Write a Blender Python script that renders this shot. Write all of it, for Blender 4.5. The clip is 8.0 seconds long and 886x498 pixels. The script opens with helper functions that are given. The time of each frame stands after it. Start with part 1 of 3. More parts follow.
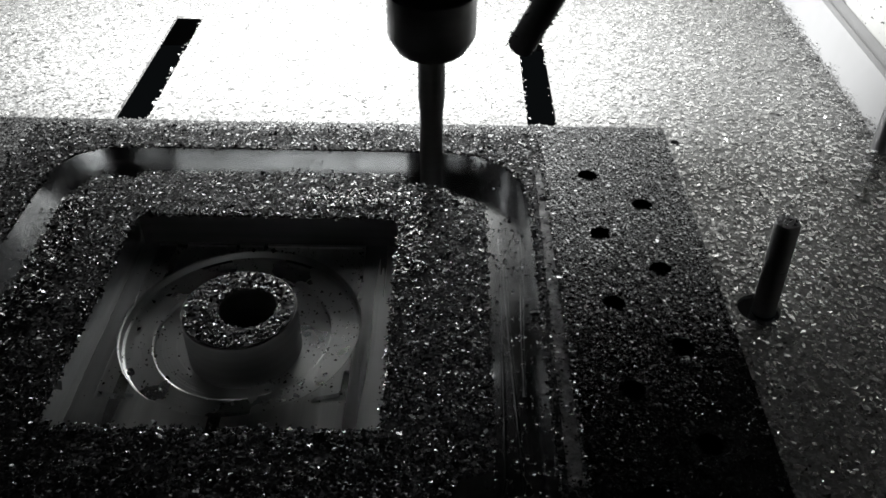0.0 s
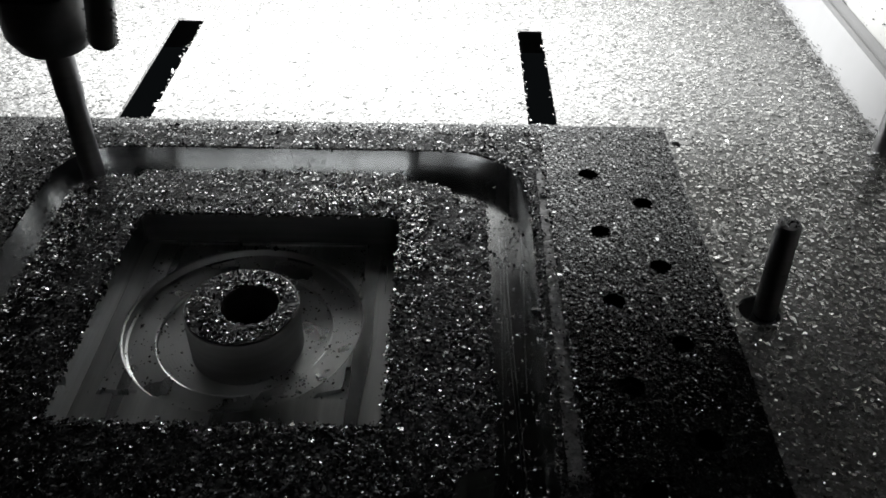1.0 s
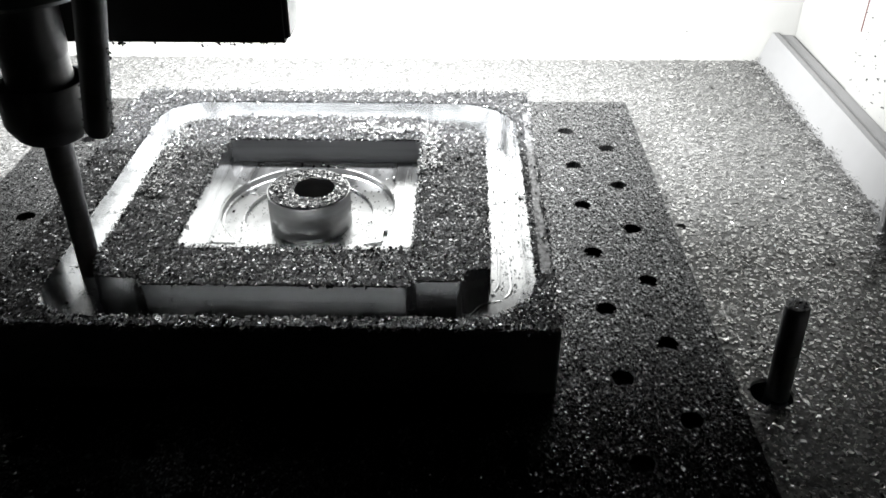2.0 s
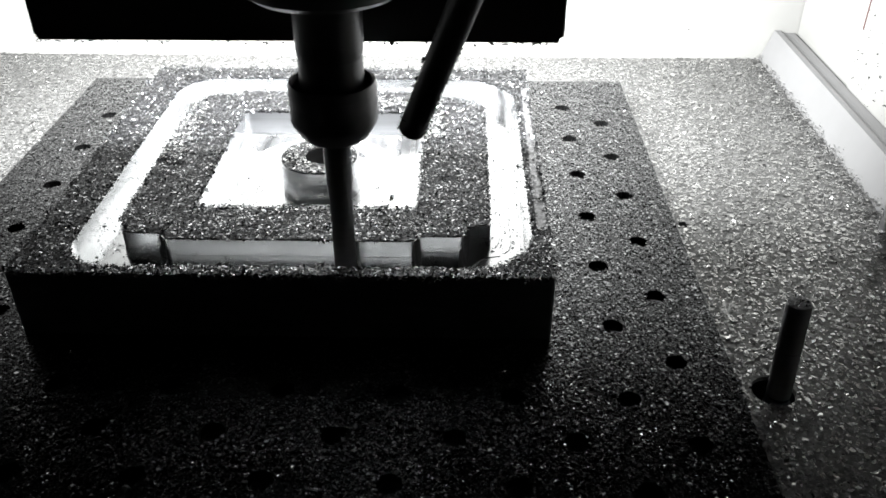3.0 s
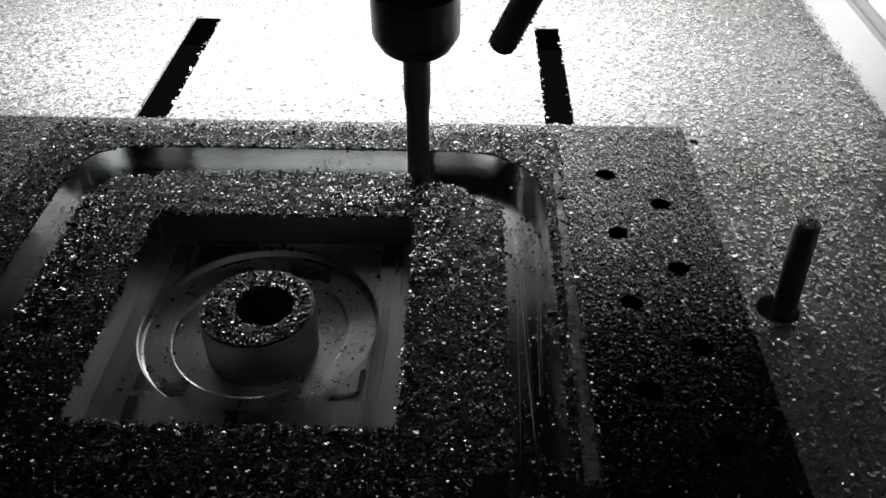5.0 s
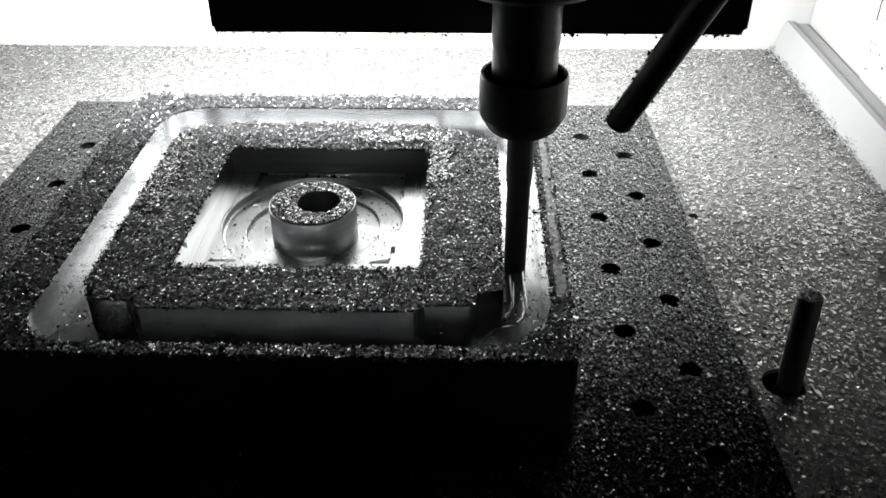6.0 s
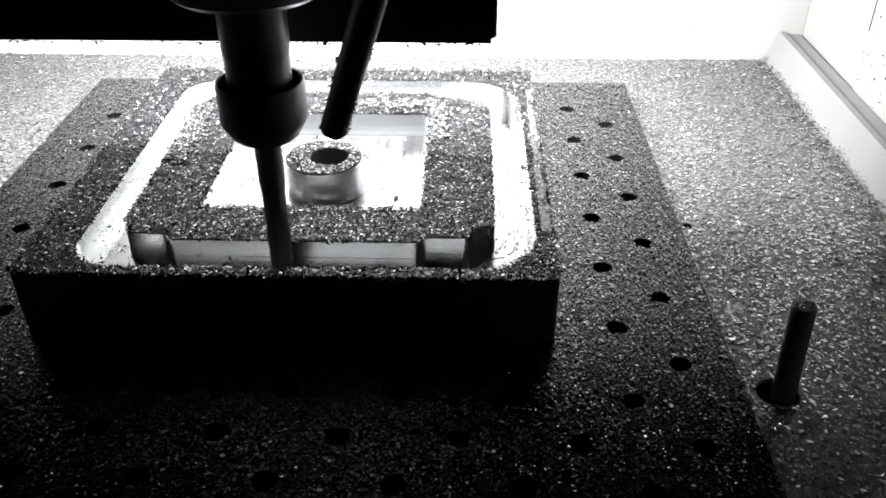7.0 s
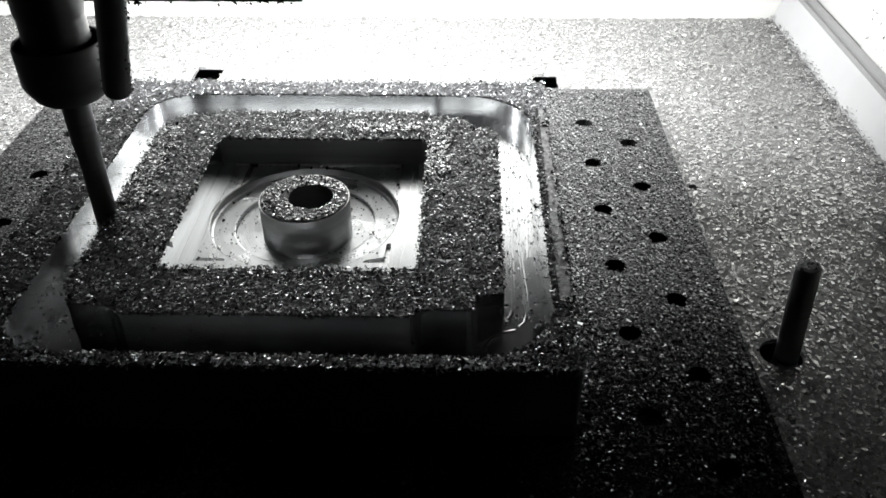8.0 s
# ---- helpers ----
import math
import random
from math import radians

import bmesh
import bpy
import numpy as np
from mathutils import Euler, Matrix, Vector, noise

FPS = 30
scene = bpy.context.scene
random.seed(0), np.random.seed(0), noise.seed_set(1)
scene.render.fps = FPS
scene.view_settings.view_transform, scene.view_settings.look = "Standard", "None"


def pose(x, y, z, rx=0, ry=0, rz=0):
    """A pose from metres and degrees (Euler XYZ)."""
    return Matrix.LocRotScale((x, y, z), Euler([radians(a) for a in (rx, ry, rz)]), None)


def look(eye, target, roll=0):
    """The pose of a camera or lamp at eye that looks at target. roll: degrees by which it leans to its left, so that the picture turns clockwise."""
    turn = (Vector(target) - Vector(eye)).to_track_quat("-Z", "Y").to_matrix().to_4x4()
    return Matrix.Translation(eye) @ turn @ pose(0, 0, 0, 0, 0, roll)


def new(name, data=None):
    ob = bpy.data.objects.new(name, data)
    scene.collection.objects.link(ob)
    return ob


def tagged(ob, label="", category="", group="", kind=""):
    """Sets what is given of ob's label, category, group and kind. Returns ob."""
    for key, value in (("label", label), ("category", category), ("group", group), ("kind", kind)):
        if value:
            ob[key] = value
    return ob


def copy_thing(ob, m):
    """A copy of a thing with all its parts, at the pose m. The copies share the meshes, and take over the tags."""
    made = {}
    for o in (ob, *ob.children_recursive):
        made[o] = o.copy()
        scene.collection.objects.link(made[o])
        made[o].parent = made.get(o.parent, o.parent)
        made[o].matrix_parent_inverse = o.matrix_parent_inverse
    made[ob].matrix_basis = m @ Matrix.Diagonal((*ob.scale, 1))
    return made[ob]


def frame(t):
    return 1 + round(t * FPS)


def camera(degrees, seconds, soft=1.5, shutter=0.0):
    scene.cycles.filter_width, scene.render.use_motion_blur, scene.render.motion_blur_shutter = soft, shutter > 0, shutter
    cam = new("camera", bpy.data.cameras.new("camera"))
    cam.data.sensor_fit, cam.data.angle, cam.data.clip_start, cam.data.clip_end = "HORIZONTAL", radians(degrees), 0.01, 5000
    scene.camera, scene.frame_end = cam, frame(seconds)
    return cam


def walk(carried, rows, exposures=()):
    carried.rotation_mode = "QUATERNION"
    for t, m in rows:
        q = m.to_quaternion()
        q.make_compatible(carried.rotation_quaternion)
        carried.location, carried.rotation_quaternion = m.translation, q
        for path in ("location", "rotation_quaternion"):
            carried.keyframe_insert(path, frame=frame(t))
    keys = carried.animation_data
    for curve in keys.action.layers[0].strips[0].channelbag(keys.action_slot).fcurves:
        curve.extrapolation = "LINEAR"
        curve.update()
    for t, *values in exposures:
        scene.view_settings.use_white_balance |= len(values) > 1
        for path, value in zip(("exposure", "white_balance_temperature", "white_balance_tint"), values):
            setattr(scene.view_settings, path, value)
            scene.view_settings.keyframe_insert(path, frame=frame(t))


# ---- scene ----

from mathutils.geometry import tessellate_polygon

MM = 0.001
cam = camera(54.6, 8.0, soft=1.6, shutter=0.12)
EYE = (0.0, 0.0, 128.8 * MM)

# seconds, pitch below level, yaw, roll of the camera, which stands in one place and nods
NODS = [
    (0.0, -38.84, 0.84, -0.62), (0.5, -38.84, 0.77, -0.70), (1.0, -38.73, 0.90, -0.58), (1.1, -38.23, 0.93, -0.52),
    (1.2, -37.31, 0.98, -0.45), (1.3, -36.20, 1.03, -0.36), (1.4, -35.40, 1.08, -0.28), (1.5, -34.78, 1.12, -0.21),
    (1.6, -34.15, 1.11, -0.17), (1.8, -33.55, 1.09, -0.10), (2.0, -33.20, 1.06, -0.04), (2.2, -33.35, 1.20, -0.03),
    (2.6, -33.30, 1.20, 0.0), (3.3, -33.40, 1.10, 0.02), (3.5, -33.85, 1.07, 0.04), (3.6, -34.70, 1.15, 0.06),
    (3.7, -35.80, 1.27, 0.07), (3.8, -36.68, 1.38, 0.08), (3.9, -37.40, 1.47, 0.09), (4.0, -37.88, 1.54, 0.09),
    (4.2, -38.39, 1.62, 0.03), (4.5, -38.95, 1.74, -0.06), (4.7, -39.10, 1.85, -0.16), (5.0, -38.90, 1.85, -0.05),
    (5.3, -37.40, 1.80, 0.12), (5.55, -35.60, 1.75, 0.25), (5.8, -34.50, 1.73, 0.32), (6.0, -33.89, 1.74, 0.28),
    (6.2, -33.5, 1.76, 0.18), (6.5, -33.27, 1.57, 0.05), (7.0, -33.27, 1.46, 0.05), (7.5, -33.24, 1.45, 0.06),
    (7.6, -33.32, 1.47, 0.10), (7.7, -33.59, 1.50, 0.17), (7.8, -34.05, 1.53, 0.25), (7.9, -34.80, 1.57, 0.31),
    (8.0, -35.79, 1.61, 0.36)]
walk(cam, [(t, pose(*EYE, 90 + p, r, y)) for t, p, y, r in NODS])

# ---- light: a lamp strip behind the unseen added beam, thrown on the housing's back ----
world = bpy.data.worlds.new("world")
scene.world = world
world.use_nodes = True
world.node_tree.nodes["Background"].inputs["Color"].default_value = (0.75, 0.9, 1.0, 1)
world.node_tree.nodes["Background"].inputs["Strength"].default_value = 0.004
scene.view_settings.exposure = 0.0


def lamp(name, m, watts, sx, sy, colour):
    data = bpy.data.lights.new(name, "AREA")
    data.shape, data.size, data.size_y, data.energy, data.color = "RECTANGLE", sx, sy, watts, colour
    ob = new(name, data)
    ob.matrix_world = m
    return ob


lamp("lamp_strip", look((-0.046, 0.243, 0.072), (-0.046, 0.362, 0.018)), 2.75, 0.2, 0.012, (0.985, 0.995, 1.0))


# ---- materials ----
def material(name, base, metallic=0.0, rough=0.5):
    m = bpy.data.materials.new(name)
    m.use_nodes = True
    b = m.node_tree.nodes["Principled BSDF"]
    b.inputs["Base Color"].default_value = (*base, 1)
    b.inputs["Metallic"].default_value = metallic
    b.inputs["Roughness"].default_value = rough
    return m


def node(m, kind, **values):
    n = m.node_tree.nodes.new(kind)
    for key, value in values.items():
        n.inputs[key].default_value = value
    return n


def wire(m, a, b):
    m.node_tree.links.new(a, b)


def coords(m, scale=(1, 1, 1)):
    tc = m.node_tree.nodes.new("ShaderNodeTexCoord")
    mp = node(m, "ShaderNodeMapping", Scale=scale)
    wire(m, tc.outputs["Object"], mp.inputs["Vector"])
    return mp.outputs["Vector"]


def bump(m, height, strength, distance):
    b = m.node_tree.nodes["Principled BSDF"]
    n = node(m, "ShaderNodeBump", Strength=strength, Distance=distance)
    wire(m, height, n.inputs["Height"])
    if b.inputs["Normal"].is_linked:
        wire(m, b.inputs["Normal"].links[0].from_socket, n.inputs["Normal"])
    wire(m, n.outputs["Normal"], b.inputs["Normal"])


def noise_tex(m, vector, scale, detail=4.0, rough=0.55):
    n = node(m, "ShaderNodeTexNoise", Scale=scale, Detail=detail, Roughness=rough)
    wire(m, vector, n.inputs["Vector"])
    return n.outputs["Fac"]


def ramp(m, fac, low, high, a=0.0, b=1.0):
    n = node(m, "ShaderNodeMapRange")
    n.inputs["From Min"].default_value, n.inputs["From Max"].default_value = a, b
    n.inputs["To Min"].default_value, n.inputs["To Max"].default_value = low, high
    wire(m, fac, n.inputs["Value"])
    return n.outputs["Result"]


def blend(m, fac, one, two):
    n = m.node_tree.nodes.new("ShaderNodeMix")
    n.data_type = "RGBA"
    n.inputs[6].default_value, n.inputs[7].default_value = (*one, 1), (*two, 1)
    wire(m, fac, n.inputs[0])
    wire(m, n.outputs[2], m.node_tree.nodes["Principled BSDF"].inputs["Base Color"])


def machined(name, scale, rough_low, rough_high, strength, base=(0.80, 0.81, 0.82)):
    """Freshly milled aluminium: fine cutter marks along one way, cloudy gloss."""
    m = material(name, base, 1.0, 0.2)
    marks = noise_tex(m, coords(m, scale), 1.0, 3.0)
    cloud = noise_tex(m, coords(m, tuple(k / 9 for k in scale)), 1.0, 3.0)
    wire(m, ramp(m, cloud, rough_low, rough_high, 0.3, 0.7), m.node_tree.nodes["Principled BSDF"].inputs["Roughness"])
    # a thin oily film dulls some of the passes
    film_marks = noise_tex(m, coords(m, tuple(k / 4 for k in scale)), 1.0, 4.0, 0.65)
    blend(m, ramp(m, film_marks, 0, 1, 0.35, 0.7), tuple(0.8 * k for k in base), base)
    bump(m, marks, strength, 0.00005)
    return m


def chip_bed(name, low, high, rough, relief=1.0, metallic=0.9):
    """Packed metal swarf below the loose flakes."""
    m = material(name, high, metallic, rough)
    v = coords(m)
    fine = node(m, "ShaderNodeTexVoronoi", Scale=1100.0)
    wire(m, v, fine.inputs["Vector"])
    mixed = noise_tex(m, v, 500.0, 5.0, 0.7)
    blend(m, ramp(m, mixed, 0, 1, 0.35, 0.65), low, high)
    bump(m, fine.outputs["Distance"], 0.4 * relief, 0.0005)
    bump(m, mixed, 0.3 * relief, 0.0006)
    return m


def flake_metal(name, low, high, rough_low, rough_high, power, metallic=1.0):
    """Each flake has a brightness of its own; clean ones are glossier than dull oily ones."""
    m = material(name, high, metallic, 0.3)
    geo = m.node_tree.nodes.new("ShaderNodeNewGeometry")
    pw = m.node_tree.nodes.new("ShaderNodeMath")
    pw.operation = "POWER"
    pw.inputs[1].default_value = power
    wire(m, geo.outputs["Random Per Island"], pw.inputs[0])
    blend(m, pw.outputs[0], low, high)
    wire(m, ramp(m, pw.outputs[0], rough_high, rough_low), m.node_tree.nodes["Principled BSDF"].inputs["Roughness"])
    return m


WALL_CUT = machined("milled_wall", (60, 60, 1400), 0.12, 0.27, 0.2, (0.8, 0.81, 0.82))
FLOOR_CUT = machined("milled_floor", (1600, 200, 200), 0.13, 0.24, 0.25)
POCKET_CUT = machined("milled_pocket", (1500, 50, 50), 0.2, 0.42, 0.8, (0.88, 0.89, 0.9))
# milled wall darkened in its colour, shade for the pocket's back side
SHADED_WALL = machined("shaded_pocket_wall", (60, 60, 2500), 0.42, 0.6, 0.3, (0.3, 0.305, 0.315))
RECESS_CUT = machined("recess_wall", (60, 60, 2500), 0.3, 0.45, 0.3, (0.62, 0.625, 0.63))
bump(POCKET_CUT, noise_tex(POCKET_CUT, coords(POCKET_CUT, (380, 9, 9)), 1.0, 2.0), 0.6, 0.00018)
RAW_SIDE = machined("sawn_side", (500, 500, 1500), 0.4, 0.55, 0.5, (0.45, 0.46, 0.47))
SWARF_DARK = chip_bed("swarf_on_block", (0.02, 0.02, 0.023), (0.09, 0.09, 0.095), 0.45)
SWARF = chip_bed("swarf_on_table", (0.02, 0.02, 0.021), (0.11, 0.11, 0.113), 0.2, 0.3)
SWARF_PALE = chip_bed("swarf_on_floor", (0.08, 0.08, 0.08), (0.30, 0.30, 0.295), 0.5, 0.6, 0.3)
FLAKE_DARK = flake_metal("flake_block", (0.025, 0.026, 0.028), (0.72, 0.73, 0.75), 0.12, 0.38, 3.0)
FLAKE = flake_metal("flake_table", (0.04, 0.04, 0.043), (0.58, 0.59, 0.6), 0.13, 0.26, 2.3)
FLAKE_CLEAN = flake_metal("flake_clean", (0.05, 0.05, 0.053), (0.9, 0.91, 0.92), 0.12, 0.3, 1.3)
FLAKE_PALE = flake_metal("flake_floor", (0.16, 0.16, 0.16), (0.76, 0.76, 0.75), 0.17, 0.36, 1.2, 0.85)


def turned(name, cx, cy, rough_low, rough_high):
    """Aluminium cut by a circling tool: fine rings round one centre."""
    m = material(name, (0.88, 0.89, 0.90), 1.0, 0.3)
    v = coords(m)
    off = m.node_tree.nodes.new("ShaderNodeVectorMath")
    off.operation = "SUBTRACT"
    off.inputs[1].default_value = (cx, cy, 0.0)
    wire(m, v, off.inputs[0])
    flat = m.node_tree.nodes.new("ShaderNodeVectorMath")
    flat.operation = "MULTIPLY"
    flat.inputs[1].default_value = (1, 1, 0)
    wire(m, off.outputs[0], flat.inputs[0])
    far = m.node_tree.nodes.new("ShaderNodeVectorMath")
    far.operation = "LENGTH"
    wire(m, flat.outputs[0], far.inputs[0])
    line = m.node_tree.nodes.new("ShaderNodeCombineXYZ")
    wire(m, far.outputs["Value"], line.inputs[0])
    rings = noise_tex(m, line.outputs[0], 1800.0, 3.0)
    cloud = noise_tex(m, v, 110.0, 3.0)
    wire(m, ramp(m, cloud, rough_low, rough_high, 0.3, 0.7), m.node_tree.nodes["Principled BSDF"].inputs["Roughness"])
    bump(m, rings, 0.8, 0.00006)
    bump(m, noise_tex(m, line.outputs[0], 420.0, 2.0), 0.6, 0.00016)
    # cutter rings stretch every highlight across their own direction
    way = m.node_tree.nodes.new("ShaderNodeTangent")
    way.direction_type, way.axis = "RADIAL", "Z"
    b = m.node_tree.nodes["Principled BSDF"]
    b.inputs["Anisotropic"].default_value = 0.8
    wire(m, way.outputs[0], b.inputs["Tangent"])
    return m


TURNED = turned("turned_recess", -0.0404, 0.1226, 0.2, 0.42)
TURNED_BOSS = machined("turned_boss", (30, 30, 2200), 0.28, 0.42, 0.3, (0.62, 0.625, 0.63))


def painted(name, base, rough, dirt):
    m = material(name, base, 0.0, rough)
    v = coords(m)
    stain = noise_tex(m, v, 18.0, 5.0)
    blend(m, ramp(m, stain, 0, 1, 0.3, 0.75), base, dirt)
    bump(m, noise_tex(m, v, 900.0, 3.0), 0.15, 0.0002)
    return m


DUSTY = chip_bed("dusty_metal", (0.12, 0.12, 0.125), (0.4, 0.4, 0.41), 0.4, 0.4)
LEDGE = painted("grey_plastic", (0.23, 0.23, 0.235), 0.55, (0.19, 0.19, 0.19))
WHITE = painted("white_panel", (0.34, 0.34, 0.33), 0.55, (0.28, 0.28, 0.27))
SPECKLED = painted("speckled_panel", (0.36, 0.36, 0.35), 0.5, (0.27, 0.27, 0.26))
# near black for unseen panels, so that no light bounces back
LIGHT_STOP = painted("light_stop_panel", (0.008, 0.008, 0.008), 0.7, (0.006, 0.006, 0.006))
BLACK_STEEL = machined("black_oxide_steel", (300, 300, 900), 0.32, 0.48, 0.2, (0.27, 0.27, 0.275))
STEEL = machined("ground_steel", (200, 200, 2500), 0.25, 0.4, 0.2, (0.30, 0.30, 0.31))
CARBIDE = machined("carbide", (200, 200, 2500), 0.4, 0.55, 0.2, (0.32, 0.32, 0.33))
ANODISED = painted("black_anodised", (0.018, 0.018, 0.019), 0.55, (0.03, 0.03, 0.03))
BEAM = painted("black_beam", (0.022, 0.022, 0.023), 0.55, (0.03, 0.03, 0.03))
# black that paints the shade inside holes and below slots
SHADE_BLACK = material("black_shade", (0.01, 0.01, 0.01), 0.0, 0.9)
RED = material("red_edge", (0.10, 0.03, 0.03), 0.0, 0.5)


# ---- mesh helpers ----
def part(name, bm, mat, parent=None, label="", smooth=False, sharp=35):
    me = bpy.data.meshes.new(name)
    bm.to_mesh(me)
    bm.free()
    me.materials.append(mat)
    if smooth:
        for p in me.polygons:
            p.use_smooth = True
        me.set_sharp_from_angle(angle=radians(sharp))
    ob = new(name, me)
    if parent:
        ob.parent = parent
    return tagged(ob, label) if label else ob


def slab(outer, holes, z0, z1, bm=None):
    """A plate with upright sides; outlines in millimetres."""
    bm = bm or bmesh.new()
    loops = [outer] + list(holes)
    tris = tessellate_polygon([[Vector((x, y, 0)) for x, y in lp] for lp in loops])
    flat = [p for lp in loops for p in lp]
    top = [bm.verts.new((x * MM, y * MM, z1 * MM)) for x, y in flat]
    low = [bm.verts.new((x * MM, y * MM, z0 * MM)) for x, y in flat]
    for t in tris:
        bm.faces.new([top[i] for i in t])
        bm.faces.new([low[i] for i in reversed(t)])
    k = 0
    for lp in loops:
        n = len(lp)
        for i in range(n):
            a, b = k + i, k + (i + 1) % n
            bm.faces.new((top[a], top[b], low[b], low[a]))
        k += n
    bmesh.ops.recalc_face_normals(bm, faces=bm.faces)
    return bm


def rect(x0, x1, y0, y1):
    return [(x0, y0), (x1, y0), (x1, y1), (x0, y1)]


def circle(cx, cy, r, n=48):
    return [(cx + r * math.cos(2 * math.pi * i / n), cy + r * math.sin(2 * math.pi * i / n)) for i in range(n)]


def rounded(x0, x1, y0, y1, radii, n=12):
    """A rectangle with four corner radii: front left, front right, back right, back left."""
    out = []
    for (cx, cy, a), r in zip(((x0, y0, 180), (x1, y0, 270), (x1, y1, 0), (x0, y1, 90)), radii):
        ox, oy = cx + (r if cx == x0 else -r), cy + (r if cy == y0 else -r)
        for i in range(n + 1):
            b = radians(a + 90 * i / n)
            out.append((ox + r * math.cos(b), oy + r * math.sin(b)))
    return out


def soften(points, r, n=4):
    """Rounds every corner of an outline by about r."""
    out = []
    for i, p in enumerate(points):
        p = Vector(p)
        a, b = Vector(points[i - 1]) - p, Vector(points[(i + 1) % len(points)]) - p
        ra, rb = min(r, a.length * 0.45), min(r, b.length * 0.45)
        s, e = p + a.normalized() * ra, p + b.normalized() * rb
        for k in range(n + 1):
            u = k / n
            out.append(tuple((1 - u) ** 2 * s + 2 * u * (1 - u) * p + u * u * e))
    return out


def lathe(profile, n=48, bm=None, cx=0.0, cy=0.0):
    """A turned part from (radius, height) in millimetres, bottom to top."""
    bm = bm or bmesh.new()
    rings = []
    for r, z in profile:
        rings.append([bm.verts.new(((cx + r * math.cos(2 * math.pi * i / n)) * MM, (cy + r * math.sin(2 * math.pi * i / n)) * MM, z * MM)) for i in range(n)])
    for a, b in zip(rings, rings[1:]):
        for i in range(n):
            j = (i + 1) % n
            bm.faces.new((a[i], a[j], b[j], b[i]))
    bm.faces.new(list(reversed(rings[0])))
    bm.faces.new(rings[-1])
    return bm


def tube(a, b, r0, r1, n=24):
    bm = lathe([(r0 * 0.8, 0), (r0, 0.5), (r1, (Vector(b) - Vector(a)).length)], n)
    turn = (Vector(b) - Vector(a)).to_track_quat("Z", "Y").to_matrix().to_4x4()
    bm.transform(Matrix.Translation(Vector(a) * MM) @ turn)
    return bm


def box(x0, x1, y0, y1, z0, z1, edge=0.0):
    bm = slab(rect(x0, x1, y0, y1), [], z0, z1)
    if edge:
        bmesh.ops.bevel(bm, geom=list(bm.edges), offset=edge * MM, segments=2, affect="EDGES")
    return bm


def inside(px, py, poly):
    hit = np.zeros(len(px), bool)
    n = len(poly)
    for i in range(n):
        (x0, y0), (x1, y1) = poly[i], poly[(i + 1) % n]
        if y0 != y1:
            hit ^= ((y0 > py) != (y1 > py)) & (px < (x1 - x0) * (py - y0) / (y1 - y0) + x0)
    return hit


def flakes(name, xs, ys, zs, size, tilt, mat, seed, parent=None):
    """Loose bent metal flakes, one small folded sheet at each place (millimetres)."""
    rng = np.random.default_rng(seed)
    n = len(xs)
    s = size * rng.lognormal(0, 0.38, n)
    w = s * rng.uniform(0.35, 0.9, n)
    spin, lean, way = rng.uniform(0, 2 * np.pi, n), np.abs(rng.normal(0, 1, n)) * tilt, rng.uniform(0, 2 * np.pi, n)
    nrm = np.stack([np.sin(lean) * np.cos(way), np.sin(lean) * np.sin(way), np.cos(lean)], 1)
    ref = np.stack([np.cos(spin), np.sin(spin), np.zeros(n)], 1)
    u = ref - nrm * np.sum(ref * nrm, 1, keepdims=True)
    u /= np.linalg.norm(u, axis=1, keepdims=True) + 1e-9
    v = np.cross(nrm, u)
    mid = np.stack([xs, ys, zs], 1)
    fold = rng.normal(0, 0.22, (n, 1)) * s[:, None] * np.clip(np.broadcast_to(tilt, (n,)) / 0.5, 0, 1)[:, None]
    a = u * s[:, None] * 0.5
    b = v * w[:, None] * 0.5
    k = rng.uniform(0.5, 1.3, (n, 4, 1))
    p = np.stack([mid - a * k[:, 0] + nrm * fold, mid - b * k[:, 1], mid + a * k[:, 2] + nrm * fold * 0.6, mid + b * k[:, 3]], 1)
    co = (p.reshape(-1, 3) * MM).astype(np.float32)
    base = np.arange(n, dtype=np.int32)[:, None] * 4
    tri = np.concatenate([base + np.array([[0, 1, 3]]), base + np.array([[1, 2, 3]])], 1).reshape(-1)
    me = bpy.data.meshes.new(name)
    me.vertices.add(n * 4)
    me.vertices.foreach_set("co", co.ravel())
    me.loops.add(n * 6)
    me.loops.foreach_set("vertex_index", tri.astype(np.int32))
    me.polygons.add(n * 2)
    me.polygons.foreach_set("loop_start", np.arange(0, n * 6, 3, dtype=np.int32))
    me.update(calc_edges=True)
    me.materials.append(mat)
    ob = new(name, me)
    if parent:
        ob.parent = parent
    return ob


def scatter(count, x0, x1, y0, y1, seed, keep=None):
    rng = np.random.default_rng(seed)
    x, y = rng.uniform(x0, x1, count), rng.uniform(y0, y1, count)
    if keep is not None:
        k = keep(x, y)
        x, y = x[k], y[k]
    return x, y, rng.uniform(0, 1, len(x))


def shrink(poly, d):
    cx, cy = sum(p[0] for p in poly) / len(poly), sum(p[1] for p in poly) / len(poly)
    return [(x - d * (1 if x > cx else -1), y - d * (1 if y > cy else -1)) for x, y in poly]


def swell(poly, d):
    """Pushes an outline outwards along its own normals."""
    out = []
    for i, p in enumerate(poly):
        t = (Vector(poly[(i + 1) % len(poly)]) - Vector(poly[i - 1])).normalized()
        out.append((p[0] + t.y * d, p[1] - t.x * d))
    return out


# ---- the housing ----
FLOOR_Z = -8.0
SLOTS = [rect(-104.4, -93.8, 40, 309), rect(24.3, 33.6, 40, 304)]
PIN = (74.4, 149.4)
PIN_HOLE = circle(73.6, 149.6, 5.0, 24)
